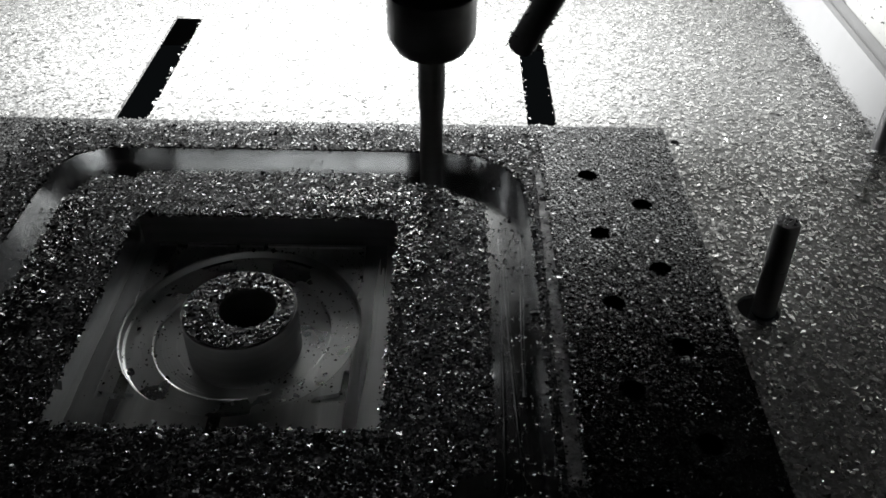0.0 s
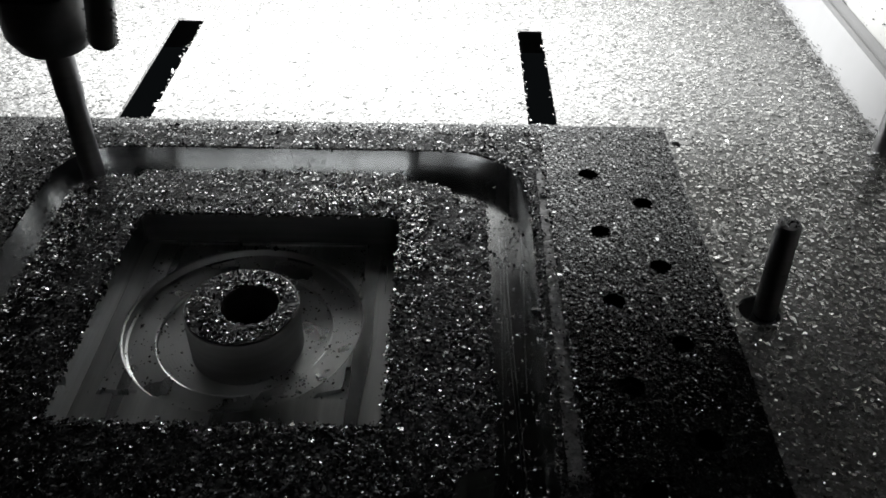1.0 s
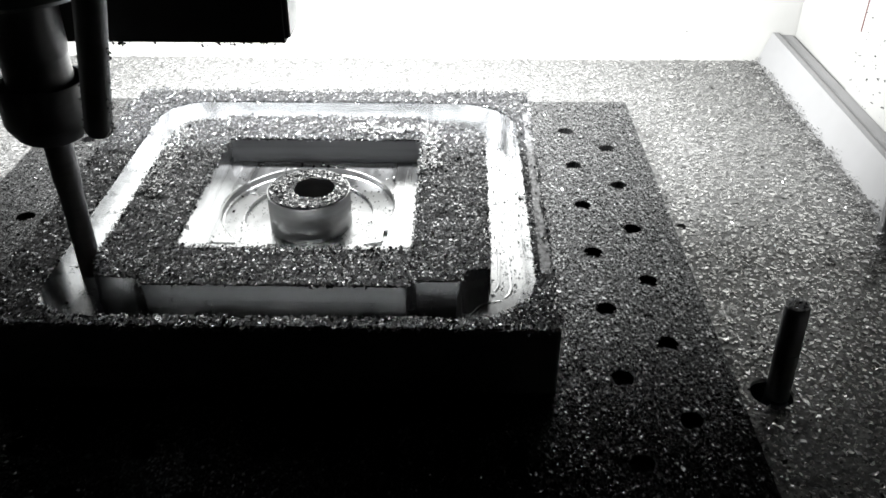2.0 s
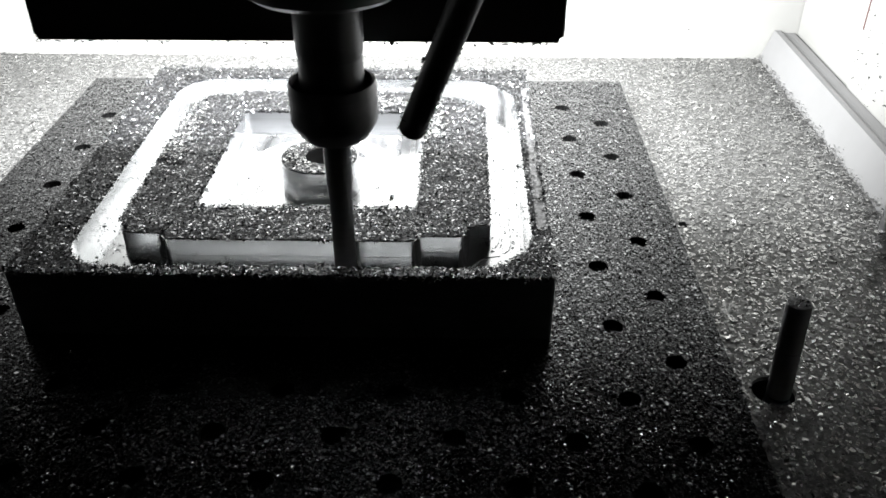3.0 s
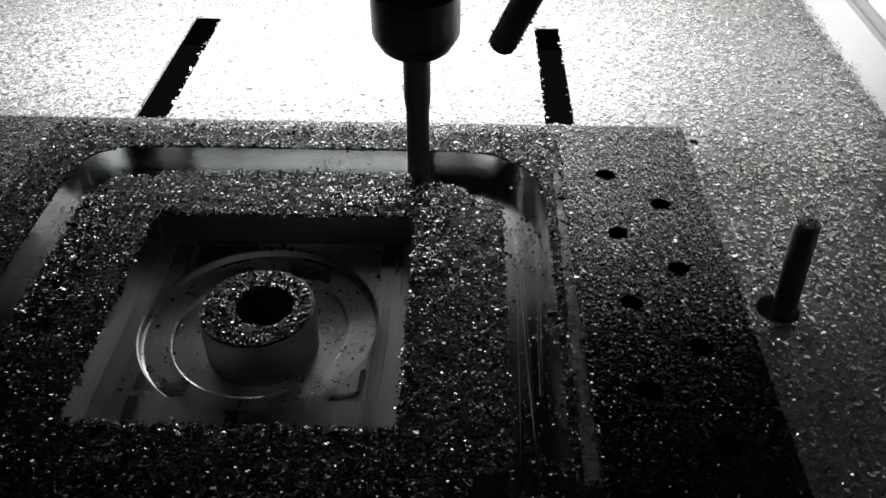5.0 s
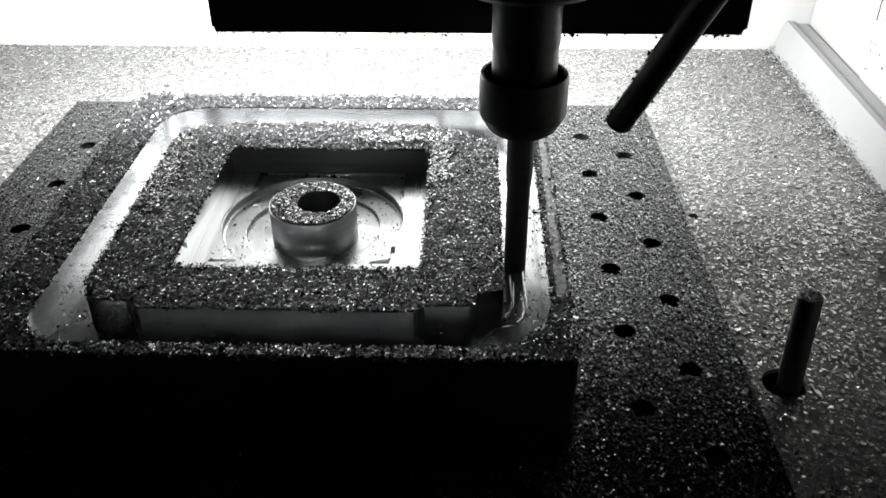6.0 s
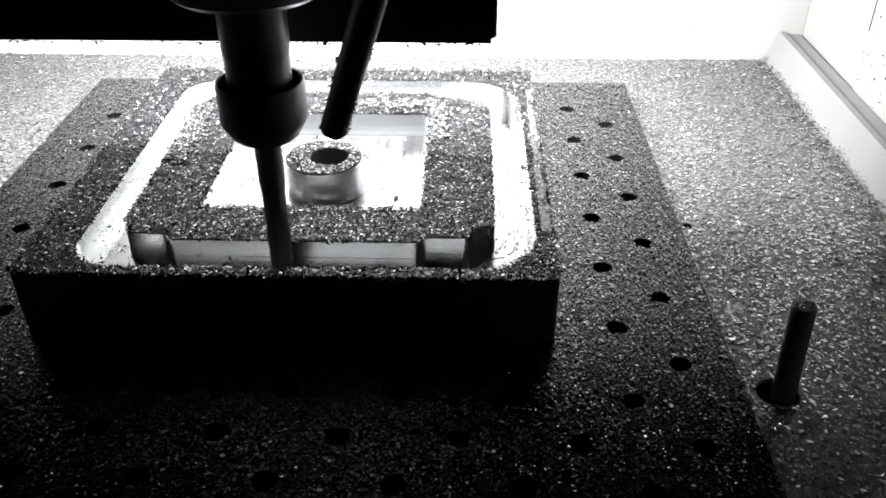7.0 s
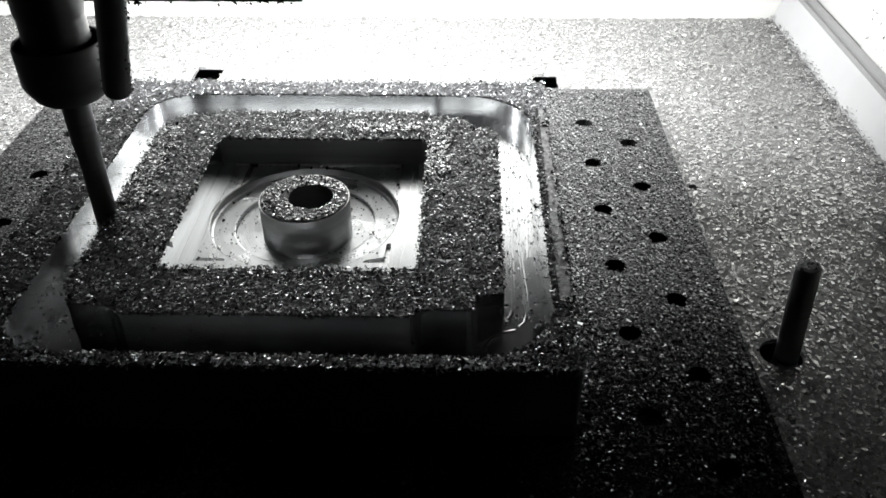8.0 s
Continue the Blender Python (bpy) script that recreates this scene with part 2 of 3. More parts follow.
SCREWS = [circle(x, y, r, 12) for x, y, r in ((68.5, 223.0, 1.6), (104.5, 262.0, 1.4), (-46.4, 295.8, 1.2), (-117.7, 300.5, 1.2), (-56.4, 333.7, 1.5))]

floor = part("floor", slab(rect(-330, 130.5, -200, 362), SLOTS + [PIN_HOLE] + SCREWS, FLOOR_Z - 1.2, FLOOR_Z), SWARF_PALE)
tagged(floor, "pale metal floor tray covered in fine aluminium chips", "floor", kind="structure")
# black sheet put in for the darkness under the slots
pit = part("slot_shade", box(-340, 160, -210, 361, -146, -140), SHADE_BLACK)
tagged(pit, "black sheet that gives the shade below the floor slots", "pit", kind="structure")

wall = part("wall_back", box(-340, 175, 362, 370, -46, 320), WHITE)
tagged(wall, "smooth white back panel of the machine housing", "wall", kind="structure")
bm = slab([(-200, FLOOR_Z - 2), (361.5, FLOOR_Z - 2), (361.5, FLOOR_Z), (361.5, 4.6), (361.5, 5.0), (-200, 3.6), (-200, 3.0)], [], 0.0, 2.4)
for v in bm.verts:
    along, high, thick = v.co
    v.co = (0.1305 + 0.34 * (high - FLOOR_Z * MM) + thick, along, high)
bmesh.ops.recalc_face_normals(bm, faces=bm.faces)
tagged(part("trim", bm, LEDGE), "low pale grey skirting ledge along the side panel", "trim", kind="structure")
bm = box(145, 152, 303, 361.5, -46, 320)
wall_right = tagged(part("wall_right", bm, WHITE), "white side panel of the machine housing", "wall", kind="structure")
bm = box(144, 152, -200, 302.4, -46, 320)
tagged(part("wall_right_front", bm, SPECKLED), "greyish side panel speckled with chips", "wall", kind="structure")
tagged(part("trim", box(143.7, 144, 301.6, 302, 26, 60), RED), "thin red edge strip on the side panel", "trim", kind="structure")
tagged(part("gutter", box(137.6, 143.6, -200, 361.5, -12, 3.9), LEDGE), "narrow pale grey filler strip behind the ledge", "gutter", kind="structure")
# unseen panels added to close the room and swallow stray light
tagged(part("wall_left", box(-338, -330, -200, 361.5, -46, 320), LIGHT_STOP), "unseen side panel, blackened to cut bounce light", "wall", kind="structure")
tagged(part("wall_front", box(-340, 160, -212, -204, -46, 320), LIGHT_STOP), "unseen black front panel added to stop bounce light", "wall", kind="structure")
tagged(part("ceiling", box(-340, 160, -205, 370, 322, 330), LIGHT_STOP), "unseen black top panel added to shut light out", "ceiling", kind="structure")


# beam above the view, added to keep light off the near table
beam = part("light_block_beam", box(-330, 144, 208, 240, 67.2, 321.5, 1.0), BEAM)
tagged(beam, "unseen black beam behind the carriage, added to block lamp light", "gantry beam", kind="structure")


def locating_pin():
    pin = new("steel_pin")
    x, y = PIN
    part("shaft", lathe([(2.75, FLOOR_Z - 12), (2.75, 17.1), (2.45, 17.7), (1.2, 17.75)], 32, None, 0, 0), STEEL, pin, "", True)
    part("collar", lathe([(3.2, FLOOR_Z - 8), (3.2, FLOOR_Z - 3.6), (2.9, FLOOR_Z - 3.0)], 32, None, 0.2, 0), BLACK_STEEL, pin, "dark collar", True)
    rng = np.random.default_rng(31)
    a, r = rng.uniform(0, 2 * np.pi, 90), 2.35 * np.sqrt(rng.uniform(0, 1, 90))
    flakes("chip_cap", r * np.cos(a), r * np.sin(a), 17.8 + rng.uniform(0, 0.5, 90), 0.6, 0.6, FLAKE_DARK, 32, pin)
    pin.location, pin.rotation_euler = (x * MM, y * MM, 0), (0, radians(-2.2), 0)
    return tagged(pin, "upright round steel pin standing in a floor hole", "pin", group="steel pins in the floor tray")


pin = locating_pin()
copy_thing(pin, pose(0.1285, 0.220, 0))

# ---- the moving table ----
TABLE = rect(-142, 62.3, -95, 218)
HOLES = []
for i in range(-14, 2):
    for j in range(0, 12):
        hx, hy = 37.4 + 12.5 * i, (192.4 if i % 2 == 0 else 179.5) - 25.4 * j - 0.02 * 12.5 * i
        if -136 < hx < 58 and hy > -90 and not (-112 < hx < 30 and 52 < hy < 190):
            HOLES.append((hx, hy))
table = new("machine_table")
part("plate", slab(TABLE, [circle(x, y, 2.7, 16) for x, y in HOLES], -7.2, 0.0), SWARF, table)
# black liner and disc paint the shade inside each drilled hole
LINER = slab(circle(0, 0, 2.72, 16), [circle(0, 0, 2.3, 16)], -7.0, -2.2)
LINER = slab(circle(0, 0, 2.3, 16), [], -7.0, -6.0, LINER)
liner = part("hole_shade", LINER, SHADE_BLACK, table)
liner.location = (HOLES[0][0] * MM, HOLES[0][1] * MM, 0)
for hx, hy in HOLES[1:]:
    more = new("hole_shade", liner.data)
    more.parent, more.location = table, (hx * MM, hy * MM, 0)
tagged(table, "flat drilled metal table thick with chips", "machine table")

# ---- the workpiece ----
TOP = 17.5
BLOCK = soften(rect(-103, 22.2, 60, 184), 1.2)
GROOVE = rounded(-91.9, 18, 62.9, 175, (11, 16, 19, 13))
ISLAND = soften([(-70.5, 74.6), (-10.5, 74.6), (-9.5, 76.8), (1.2, 76.8), (2.6, 81.2), (8.2, 82.8), (8.2, 153.8), (2.0, 154.8),
                 (-1.0, 159.6), (-9.5, 161.6), (-10.5, 164.2), (-70.5, 164.2), (-71.5, 161.6), (-80.5, 160.6), (-83.2, 156.0),
                 (-84.4, 154.0), (-84.0, 84.0), (-82.8, 82.0), (-81.8, 77.6), (-72.0, 77.0)], 1.2)
POCKET = rounded(-66.8, -10.3, 90, 148, (2.5, 2.5, 2.5, 2.5), 5)
HUB = (-39.4, 119.6)
RECESS, RECESS_R = (-40.4, 122.6), 23.7
BASE_Z = 4.0
GROOVE_Z, POCKET_Z = 11.2, 9.8

workpiece = new("workpiece")
part("base", slab(BLOCK, [circle(HUB[0] + 1.6, HUB[1] + 0.2, 5.4, 32)], 0.0, BASE_Z), RAW_SIDE, workpiece)
rim = part("rim", slab(BLOCK, [GROOVE], BASE_Z, TOP), WALL_CUT, workpiece, "", True)
rim.data.materials.append(RAW_SIDE)
for p in rim.data.polygons:
    px, py = p.center.x / MM, p.center.y / MM
    if abs(p.normal.z) < 0.5 and (px < -102 or px > 21.2 or py < 60.9 or py > 183.1):
        p.material_index = 1
groove_floor = part("groove_floor", slab(GROOVE, [ISLAND], BASE_Z, GROOVE_Z), FLOOR_CUT, workpiece, "bright milled groove floor")
island = part("island", slab(ISLAND, [POCKET], BASE_Z, TOP), WALL_CUT, workpiece, "", True)
# only the camera-facing pocket wall gets the shade put into its colour
island.data.materials.append(SHADED_WALL)
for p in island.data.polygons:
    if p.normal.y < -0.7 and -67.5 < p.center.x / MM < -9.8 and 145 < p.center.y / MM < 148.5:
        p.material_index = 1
# shallow channels that the cutter left along two edges of the lowered square
CHANNELS = [soften(rect(-63.2, -56.4, 102.8, 104.3), 0.5), soften([(-24.2, 102.8), (-17.8, 102.8), (-17.8, 111), (-18.9, 111), (-19.1, 105.4), (-23.4, 104.3)], 0.5)]
pocket_floor = part("pocket_floor", slab(POCKET, [circle(*RECESS, RECESS_R, 96)] + CHANNELS, BASE_Z, POCKET_Z), POCKET_CUT, workpiece, "bright milled pocket floor")
for c in CHANNELS:
    part("channel_floor", slab(swell(c, -0.01), [], BASE_Z, POCKET_Z - 1.0), POCKET_CUT, pocket_floor)


def border_hole():
    """The lowered square of the pocket, joined with the round recess that overlaps it."""
    x0, x1, y0, y1, r = -63.4, -17.4, 102.6, 147.2, RECESS_R + 0.02
    cx, cy = RECESS
    cut = lambda a, b, n: [(cx + r * math.cos(radians(a + (b - a) * i / n)), cy + r * math.sin(radians(a + (b - a) * i / n))) for i in range(n + 1)]
    low = math.degrees(math.asin((cy - y0) / r))
    right = math.degrees(math.acos((x1 - cx) / r))
    left = math.degrees(math.acos((cx - x0) / r))
    return ([(x0, y0)] + cut(180 + low, 360 - low, 24) + [(x1, y0)] + cut(-right, right, 16) + [(x1, y1), (x0, y1)] + cut(180 - left, 180 + left, 10))


part("pocket_border", slab(shrink(POCKET, 0.02), [border_hole()], POCKET_Z, POCKET_Z + 0.45), POCKET_CUT, pocket_floor)


def ridge(points, width, high):
    """A thin raised line left by the cutter on the groove floor."""
    bm = bmesh.new()
    rows = []
    for i, p in enumerate(points):
        t = (Vector(points[min(i + 1, len(points) - 1)]) - Vector(points[max(i - 1, 0)])).normalized()
        n = Vector((t.y, -t.x))
        rows.append([bm.verts.new(((p[0] + n.x * k * width) * MM, (p[1] + n.y * k * width) * MM, (GROOVE_Z + z) * MM)) for k, z in ((-0.5, 0.0), (-0.15, high), (0.15, high), (0.5, 0.0))])
    for p, q in zip(rows, rows[1:]):
        for i in range(3):
            bm.faces.new((p[i], p[i + 1], q[i + 1], q[i]))
    bmesh.ops.recalc_face_normals(bm, faces=bm.faces)
    part("cutter_ridge", bm, FLOOR_CUT, groove_floor, "", True)


ridge([(11.6, 150), (11.5, 137), (10.9, 113), (10.5, 95), (10.3, 86), (9.7, 83.2), (8.9, 81.9)], 0.9, 0.11)
ridge([(12.3, 150), (12.2, 130), (12.6, 108), (13.1, 92), (13.2, 84), (12.6, 81.2), (11.4, 79.7)], 0.9, 0.11)
# raised line shaped after the edge of the tool's dark reflection
ridge([(15.9, 150), (15.7, 136), (14.9, 118), (14.5, 104)], 0.8, 0.08)
ridge([(3.4, 73.0), (4.2, 74.4), (5.2, 76.0), (6.5, 77.1), (8.4, 78.0), (10.5, 78.6)], 0.8, 0.12)
part("island_step", slab(swell(ISLAND, 0.14), [ISLAND], GROOVE_Z, 13.0), WALL_CUT, island, "", True)


def ring(profile, n=96):
    """A turned, closed band round the recess from (radius, height)."""
    bm = bmesh.new()
    cx, cy = RECESS
    rows = [[bm.verts.new(((cx + r * math.cos(2 * math.pi * i / n)) * MM, (cy + r * math.sin(2 * math.pi * i / n)) * MM, z * MM)) for i in range(n)] for r, z in profile]
    for p, q in zip(rows, rows[1:]):
        for i in range(n):
            bm.faces.new((p[i], p[(i + 1) % n], q[(i + 1) % n], q[i]))
    bmesh.ops.recalc_face_normals(bm, faces=bm.faces)
    return bm


RECESS_Z = POCKET_Z - 2.1
part("recess_wall", ring([(RECESS_R, BASE_Z), (RECESS_R, POCKET_Z + 0.02), (23.4, POCKET_Z - 0.2), (23.3, RECESS_Z + 0.02), (23.3, BASE_Z), (RECESS_R, BASE_Z)]), RECESS_CUT, workpiece, "", True, 12)
part("ring_step", ring([(23.3, BASE_Z), (23.3, RECESS_Z + 0.25), (22.8, RECESS_Z), (17.7, RECESS_Z), (17.4, RECESS_Z - 0.1), (17.2, BASE_Z), (23.3, BASE_Z)]), TURNED, workpiece, "round stepped recess", True, 12)
part("inner_step", slab(circle(*RECESS, 17.25, 96), [circle(*HUB, 8.3, 48)], BASE_Z, RECESS_Z - 1.0), TURNED, workpiece, "round stepped recess")
boss = part("boss", slab(circle(*HUB, 11.0, 64), [circle(HUB[0] + 1.6, HUB[1] + 0.2, 5.5, 40)], 1.0, 17.0), TURNED_BOSS, workpiece, "round boss with a dark bore", True)
tagged(workpiece, "square aluminium block with milled groove, pocket and round boss", "workpiece")


def swarf_sheet(name, outline, holes, z, mat, parent):
    return part(name, slab(outline, holes, z, z + 0.25), mat, parent)


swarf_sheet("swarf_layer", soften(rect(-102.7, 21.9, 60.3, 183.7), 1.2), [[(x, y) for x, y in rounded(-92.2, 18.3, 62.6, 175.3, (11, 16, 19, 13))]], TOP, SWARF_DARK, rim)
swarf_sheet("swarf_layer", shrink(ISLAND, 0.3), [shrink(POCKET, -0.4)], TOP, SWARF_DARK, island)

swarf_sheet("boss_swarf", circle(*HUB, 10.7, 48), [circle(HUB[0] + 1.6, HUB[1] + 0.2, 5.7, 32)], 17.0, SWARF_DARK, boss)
part("bare_strip", slab(soften([(19.3, 80), (21.9, 80), (21.9, 168), (20.2, 168)], 0.4), [], TOP + 0.25, TOP + 0.5), DUSTY, rim, "dusty strip swept bare of chips")

# ---- loose chips ----


def clumps(x, y, seed, size=9.0):
    """A cloudy value from 0 to 1 over the plane, for uneven heaps."""
    rng = np.random.default_rng(seed)
    v = np.zeros(len(x))
    for k in range(14):
        a, f, p = rng.uniform(0, 2 * np.pi), rng.uniform(0.5, 2.6) * 2 * np.pi / size, rng.uniform(0, 2 * np.pi)
        v += np.sin((x * np.cos(a) + y * np.sin(a)) * f + p)
    return np.clip(0.5 + v / 12, 0, 1)


def mixed_tilts(x, seed, share, flat, steep):
    """Most flakes lie flat, the rest stand up and glint."""
    return np.where(np.random.default_rng(seed).uniform(0, 1, len(x)) < share, flat, steep)


def ragged(x, y, amount, seed):
    rng = np.random.default_rng(seed)
    return x + rng.normal(0, amount, len(x)), y + rng.normal(0, amount, len(x))


def on_block(x, y):
    x, y = ragged(x, y, 0.32, 28)
    bare = inside(x, y, rect(19.5, 22.0, 82, 166)) & (np.random.default_rng(50).uniform(0, 1, len(x)) < 0.75)
    return ~bare & inside(x, y, BLOCK) & ((~inside(x, y, GROOVE)) | (inside(x, y, ISLAND) & ~inside(x, y, POCKET)))


x, y, h = scatter(125000, -103.4, 22.6, 59.6, 184.4, 11, on_block)
k = clumps(x, y, 40) + 0.75 * np.random.default_rng(41).uniform(0, 1, len(x)) > 0.55
x, y, h = x[k], y[k], h[k]
h = h * (0.5 + 1.5 * clumps(x, y, 40, 14.0))
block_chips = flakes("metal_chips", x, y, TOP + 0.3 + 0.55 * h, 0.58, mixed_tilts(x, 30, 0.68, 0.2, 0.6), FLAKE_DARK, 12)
tagged(block_chips, "dark glinting aluminium chips lying on the workpiece", "metal chips", kind="stuff")


def edge_chips(outline, count, spread, up, down, seed):
    """Chips heaped on an edge of the block and hanging over it."""
    rng = np.random.default_rng(seed)
    pts = np.array(list(outline) + [outline[0]], float)
    step = np.hypot(*(pts[1:] - pts[:-1]).T)
    at = np.concatenate([[0], np.cumsum(step)])
    d = rng.uniform(0, at[-1], count)
    x, y = np.interp(d, at, pts[:, 0]), np.interp(d, at, pts[:, 1])
    k = clumps(x, y, seed + 1, 7.0) + 0.5 * rng.uniform(0, 1, count) > 0.45
    x, y = ragged(x[k], y[k], spread, seed + 2)
    lift = clumps(x, y, seed + 3, 6.0)
    return x, y, TOP + 0.2 - down * rng.uniform(0, 1, len(x)) ** 2 + (up + down) * lift * rng.uniform(0, 1, len(x)) ** 1.5


piles = [edge_chips(BLOCK, 9000, 0.34, 0.9, 1.3, 60), edge_chips(swell(GROOVE, 0.3), 5200, 0.3, 1.0, 0.5, 70),
         edge_chips(swell(ISLAND, -0.3), 3600, 0.3, 0.8, 0.3, 80), edge_chips(swell(POCKET, 0.4), 4200, 0.45, 1.3, 0.6, 90)]
x, y, z = (np.concatenate([p[i] for p in piles]) for i in range(3))
edge_heaps = flakes("metal_chips", x, y, z, 0.62, mixed_tilts(x, 100, 0.35, 0.3, 0.9), FLAKE_DARK, 101)
tagged(edge_heaps, "ragged glinting chips piled along the workpiece's edges", "metal chips", kind="stuff")


def bright_patch(x, y):
    near = np.minimum(np.hypot(np.clip(x + 30, -99, 0) + np.clip(x + 6, 0, 99), y - 155.0), np.hypot(x + 7.2, np.clip(y - 132, -99, 0) + np.clip(y - 155, 0, 99)))
    near = np.minimum(near, np.hypot(x + 81, np.clip(y - 116, -99, 0) + np.clip(y - 150, 0, 99)))
    return on_block(x, y) & (near < 4.2 * clumps(x, y, 43, 8.0) + 0.6)


x, y, h = scatter(36000, -88, 2, 110, 163, 44, bright_patch)
bright_chips = flakes("metal_chips", x, y, TOP + 0.6 + 0.6 * h, 0.7, 0.35, FLAKE_CLEAN, 45)
tagged(bright_chips, "clean bright chips heaped beside the pocket", "metal chips", kind="stuff")


def on_boss(x, y):
    d = np.hypot(x - HUB[0], y - HUB[1])
    return (d < 10.4) & (np.hypot(x - HUB[0] - 1.6, y - HUB[1] - 0.2) > 5.5)


x, y, h = scatter(3400, -51, -28, 108, 131, 13, on_boss)
k = clumps(x, y, 48, 11.0) + 0.5 * h > 0.42
x, y, h = x[k], y[k], h[k]
boss_chips = flakes("metal_chips", x, y, 17.28 + 0.3 * h, 0.62, mixed_tilts(x, 49, 0.5, 0.2, 0.6), FLAKE_CLEAN, 14)
tagged(boss_chips, "patchy aluminium chips on top of the round boss", "metal chips", kind="stuff")


def in_cuts(x, y):
    return inside(x, y, GROOVE) & (~inside(x, y, ISLAND) | inside(x, y, POCKET)) & (np.hypot(x - HUB[0], y - HUB[1]) > 11.5)


x, y, h = scatter(7500, -93, 18, 62.9, 175, 15, lambda a, b: in_cuts(a, b) & (clumps(a, b, 54, 16.0) > np.where(inside(a, b, ISLAND), 0.36, 0.62)))
z = np.where(inside(x, y, ISLAND), np.where(np.hypot(x - RECESS[0], y - RECESS[1]) < 23.4, RECESS_Z, POCKET_Z), GROOVE_Z) + 0.15 + 0.2 * h
gx, gy, gh = scatter(420, -91.5, -84.5, 66, 160, 46, lambda a, b: in_cuts(a, b) & (clumps(a, b, 47, 12.0) > 0.42))
rx, ry, rh = scatter(650, 8, 18, 80, 158, 52, lambda a, b: in_cuts(a, b) & (clumps(a, b, 53, 10.0) > 0.4))
turn = np.radians(np.random.default_rng(55).uniform(70, 112, 60))
ex, ey = RECESS[0] + 23.6 * np.cos(turn), RECESS[1] + 23.6 * np.sin(turn)
x, y = np.concatenate([x, gx, rx, ex]), np.concatenate([y, gy, ry, ey])
z = np.concatenate([z, GROOVE_Z + 0.15 + 0.2 * gh, GROOVE_Z + 0.15 + 0.2 * rh, np.full(60, POCKET_Z + 0.1)])
cut_chips = flakes("metal_chips", x, y, z, 0.5, 0.5, FLAKE_DARK, 16)
tagged(cut_chips, "few stray chips on the bright milled floors", "metal chips", kind="stuff")


def on_table(x, y):
    k = ~inside(x, y, rect(-102, 21, 61, 183))
    for hx, hy in HOLES:
        k &= np.hypot(x - hx, y - hy) > 2.5
    return k


x, y, h = scatter(330000, -142, 62.3, -95, 218, 17, on_table)
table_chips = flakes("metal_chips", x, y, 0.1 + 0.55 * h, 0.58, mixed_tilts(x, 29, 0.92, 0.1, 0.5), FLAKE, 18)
tagged(table_chips, "grey aluminium chips covering the machine table", "metal chips", kind="stuff")


def on_floor(x, y):
    jx, jy = ragged(x, y, 0.6, 27)
    # the table's travel keeps the middle of the tray swept
    swept = inside(jx, jy, rect(-141, 61.5, -200, 315.5))
    k = (np.hypot(x - 73.6, y - 149.6) > 5.3) & (~swept | (np.random.default_rng(33).uniform(0, 1, len(x)) < 0.8))
    for s in SLOTS + SCREWS:
        k &= ~inside(jx, jy, s)
    return k


x, y, h = scatter(290000, -300, 130, 60, 362, 19, on_floor)
tilts = mixed_tilts(x, 26, 0.8, 0.09, 0.42)
floor_chips = flakes("metal_chips", x, y, FLOOR_Z + 0.1 + 0.5 * h, 0.95, tilts, FLAKE_PALE, 20)
tagged(floor_chips, "pale aluminium chips spread over the floor tray", "metal chips", kind="stuff")

x, y, h = scatter(9000, 119, 132.0, 150, 361, 23)
near = np.clip((x - 119) / 13, 0, 1) ** 2
k = near + 0.6 * clumps(x, y, 24, 14.0) > 0.5
x, y, h, near = x[k], y[k], h[k], near[k]
heap = flakes("metal_chips", x, y, FLOOR_Z + 0.2 + 3.4 * h * near * (0.3 + clumps(x, y, 24, 14.0)), 0.9, 0.22, FLAKE_PALE, 25)
tagged(heap, "ragged drift of pale chips along the ledge", "metal chips", kind="stuff")

# chips thrown against the housing, dark on its pale panels
rng = np.random.default_rng(110)
n = 150
wall_specks = flakes("stuck_chips", np.full(n, 143.9), 302 - 60 * rng.uniform(0, 1, n) ** 1.5, 4 + 52 * rng.uniform(0, 1, n), 1.0, 1.25, FLAKE_DARK, 111)
tagged(wall_specks, "dark chips stuck to the side panel", "metal chips", kind="stuff")
back_specks = flakes("stuck_chips", rng.uniform(-120, 130, 40), np.full(40, 361.9), 40 * rng.uniform(0, 1, 40), 1.1, 1.25, FLAKE, 112)
tagged(back_specks, "few grey chips stuck to the back panel", "metal chips", kind="stuff")

# ---- the spindle carriage ----
TOOL_Y, TIP = 168.0, GROOVE_Z + 0.1


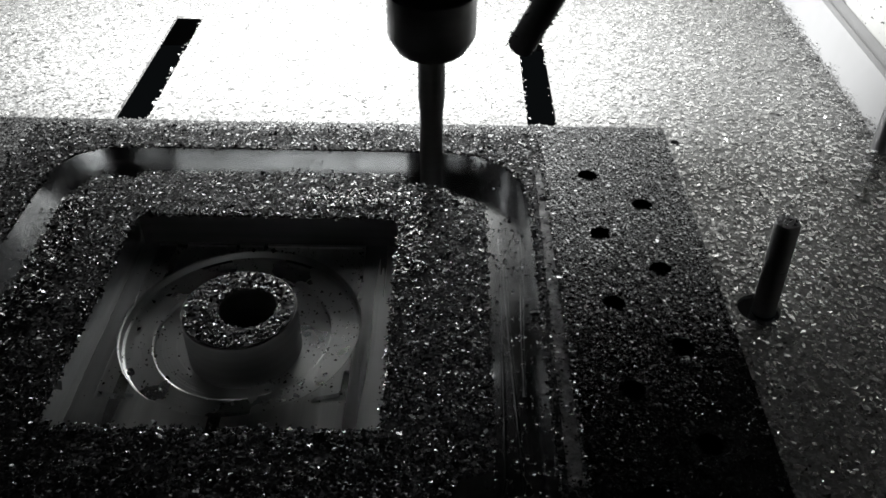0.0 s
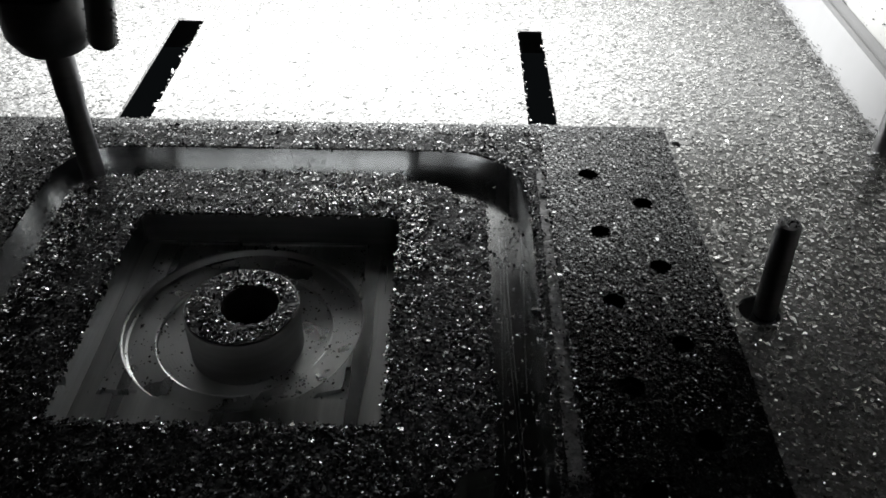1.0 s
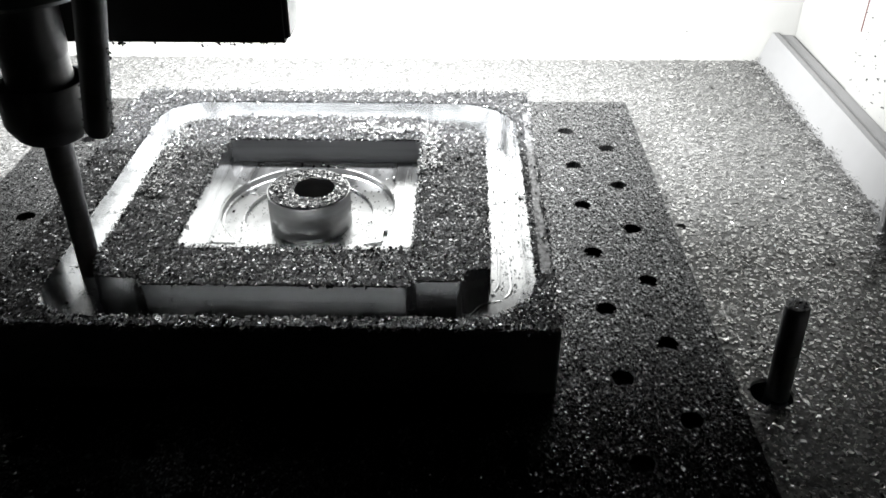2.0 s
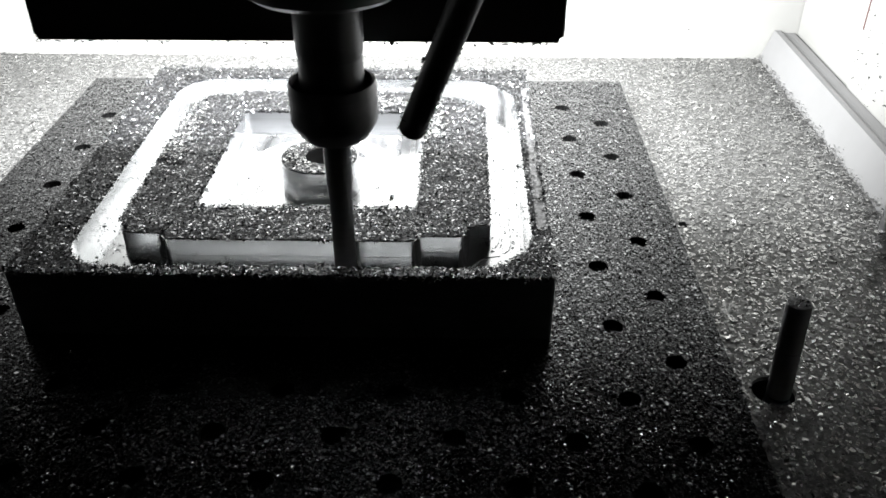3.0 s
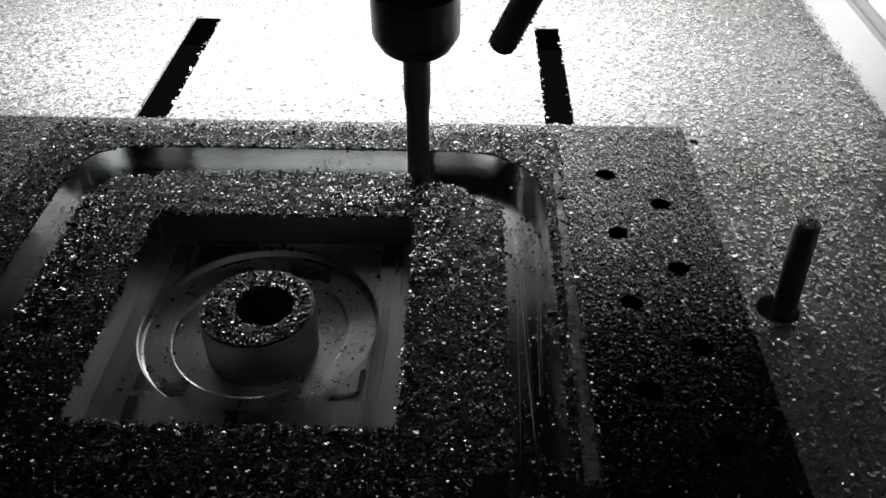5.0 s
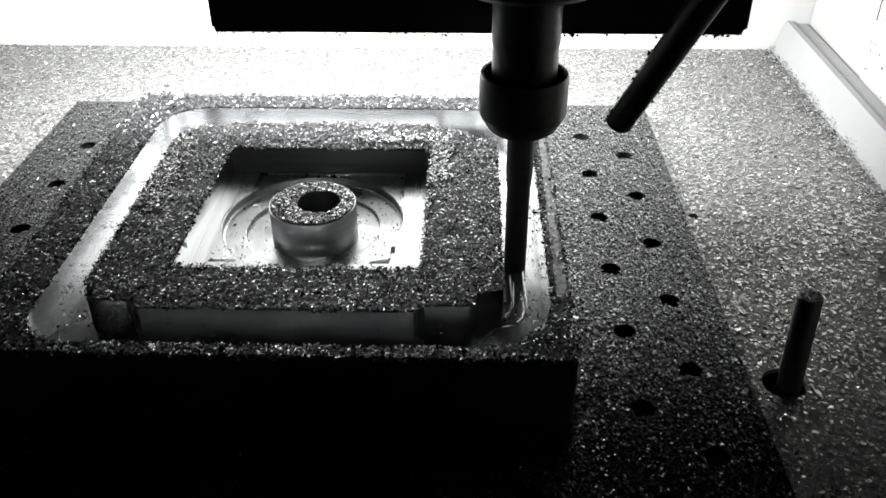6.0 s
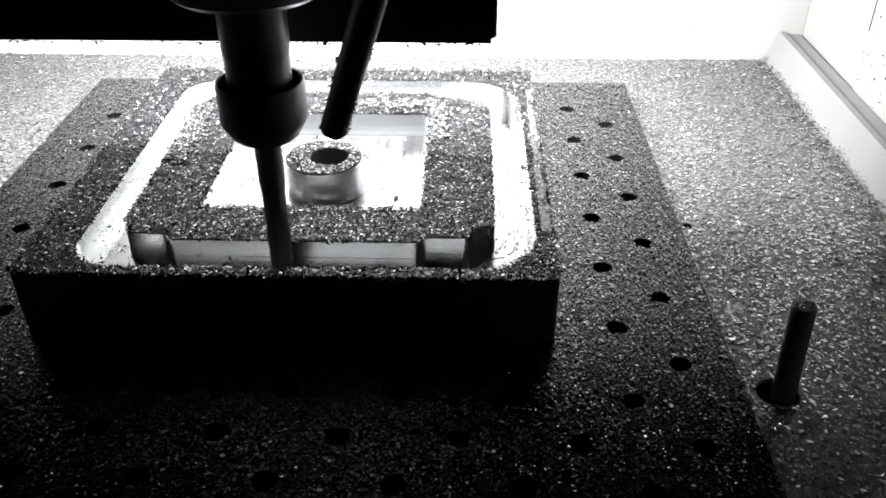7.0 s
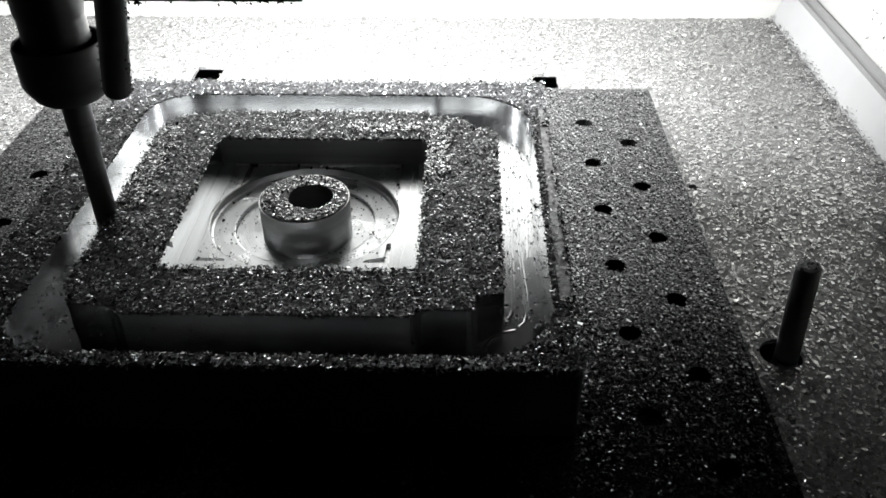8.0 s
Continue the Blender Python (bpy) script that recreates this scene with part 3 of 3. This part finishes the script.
def spindle():
    s = new("milling_spindle")
    part("end_mill", lathe([(2.4, TIP), (2.6, TIP + 0.4), (2.6, 32.6), (3.0, 36.6), (3.0, 51)], 40), CARBIDE, s, "dark carbide end mill", True)
    bm = lathe([(4.0, 47.3), (6.4, 47.4), (7.4, 48.2), (9.0, 50.9), (9.3, 51.7), (9.3, 59.5), (9.0, 60.2), (8.3, 60.3), (8.1, 59.3), (6.6, 59.2)], 64)
    part("collet_nut", bm, BLACK_STEEL, s, "dark round collet nut", True)
    part("spindle_nose", lathe([(6.6, 59)] + [(6.8 - 0.14 * (i % 2), 60.4 + 0.45 * i) for i in range(13)] + [(7.0, 67.1), (7.0, 80)], 56), BLACK_STEEL, s, "", True)
    part("flange", lathe([(9.0, 78.4), (14.6, 78.6), (15.8, 79.6), (15.8, 89), (15.8, 140)], 64), STEEL, s, "", True)
    front, back = 185 - TOOL_Y, 195 - TOOL_Y
    bm = slab([(front, 62.0), (back, 62.0), (back + 9, 74.0), (back + 9, 160), (front, 160)], [], -69.2, 49.3)
    for v in bm.verts:
        v.co = (v.co.z, v.co.x, v.co.y)
    bmesh.ops.recalc_face_normals(bm, faces=bm.faces)
    bmesh.ops.bevel(bm, geom=list(bm.edges), offset=0.7 * MM, segments=2, affect="EDGES")
    plate = part("carriage_plate", bm, ANODISED, s, "wide black carriage plate")
    bm = slab([(front + 1.2, 63.2), (back - 0.6, 63.2), (back + 8, 74.4), (back + 8, 159), (front + 1.2, 159)], [], 49.25, 49.8)
    for v in bm.verts:
        v.co = (v.co.z, v.co.x, v.co.y)
    bmesh.ops.recalc_face_normals(bm, faces=bm.faces)
    part("end_cap", bm, RAW_SIDE, plate, "bare grey metal end of the plate")
    low, high = Vector((17.3, 151.8 - TOOL_Y, 56.4)), Vector((29.6, 134.4 - TOOL_Y, 93.2))
    nozzle = part("air_nozzle", tube(low, high, 2.65, 2.7), BLACK_STEEL, s, "dark slanted air tube", True)
    rng = np.random.default_rng(5)
    xs = rng.uniform(-69, 49, 420)
    xs = xs[clumps(xs, xs * 0, 7, 20.0) > 0.4]
    n = len(xs)
    part_chips = flakes("chip_fringe", xs, np.full(n, front + 0.2) + rng.uniform(0, 2.0, n), 61.9 - 0.6 * rng.uniform(0, 1, n) ** 2, 0.8, 1.2, FLAKE_DARK, 6, plate)
    tagged(part_chips, kind="stuff")
    # chips caught along the tube's flanks
    u, a = rng.uniform(0, 0.75, 170) ** 1.4, rng.choice([0.0, np.pi], 170) + rng.normal(0, 0.35, 170)
    axis = (high - low).normalized()
    side = axis.cross(Vector((0, 1, 0))).normalized()
    fore = axis.cross(side)
    spots = np.array([tuple(low + (high - low) * float(k) + side * (2.75 * math.cos(b)) + fore * (2.75 * math.sin(b))) for k, b in zip(u, a)])
    tube_chips = flakes("tube_chips", spots[:, 0], spots[:, 1], spots[:, 2], 0.55, 1.2, FLAKE_DARK, 8, nozzle)
    tagged(tube_chips, kind="stuff")
    return tagged(s, "dark milling spindle on its black carriage with air nozzle", "spindle")


carriage = spindle()

# ---- what moves ----
# seconds and the table's travel away from the camera, in millimetres
TRAVEL = [(0.0, 0.0), (0.9, 0.0), (1.0, 1.3), (1.1, 7.6), (1.5, 39.9), (2.0, 79.6), (2.15, 91.5), (2.25, 96.2), (2.4, 97.4), (3.2, 97.4), (3.38, 96.9),
          (3.5, 93.1), (3.6, 87.6), (4.0, 54.0), (4.5, 13.8), (4.6, 6.2), (4.7, 1.4), (4.8, 0.1), (5.0, 0.0), (5.13, 0.6), (5.25, 6.5), (5.8, 50.6), (6.0, 67.0),
          (6.2, 82.6), (6.35, 92.3), (6.5, 95.8), (6.7, 97.2), (7.0, 97.3), (7.35, 97.0), (7.5, 94.9), (7.6, 89.6), (8.0, 56.0)]
# seconds and the spindle's place across, in millimetres
ACROSS = [(0.0, -4.0), (0.2, -20.0), (0.5, -43.6), (0.9, -76.3), (1.0, -84.0), (1.1, -86.6), (1.25, -87.1), (2.1, -87.3), (2.2, -86.5), (2.32, -80.5),
          (3.0, -26.5), (3.3, -2.8), (3.4, 4.6), (3.5, 11.1), (3.6, 14.0), (3.7, 14.4), (4.0, 14.2), (4.5, 14.3), (4.6, 11.6), (4.7, 5.6), (4.93, -11.0),
          (5.0, -11.0), (5.2, 5.0), (5.32, 11.5), (5.45, 12.4), (5.8, 11.2), (6.0, 11.4), (6.2, 11.9), (6.3, 10.3), (6.4, 4.2), (6.5, -3.9), (6.6, -11.9), (6.8, -27.2), (7.0, -42.6),
          (7.2, -58.3), (7.4, -75.0), (7.5, -81.9), (7.6, -85.0), (7.75, -85.6), (8.0, -85.5)]


def motions():
    for ob in (table, workpiece, block_chips, edge_heaps, bright_chips, boss_chips, cut_chips, table_chips):
        walk(ob, [(t, pose(0, d * MM, 0)) for t, d in TRAVEL])
    walk(carriage, [(t, pose(d * MM, TOOL_Y * MM, 0)) for t, d in ACROSS])


motions()
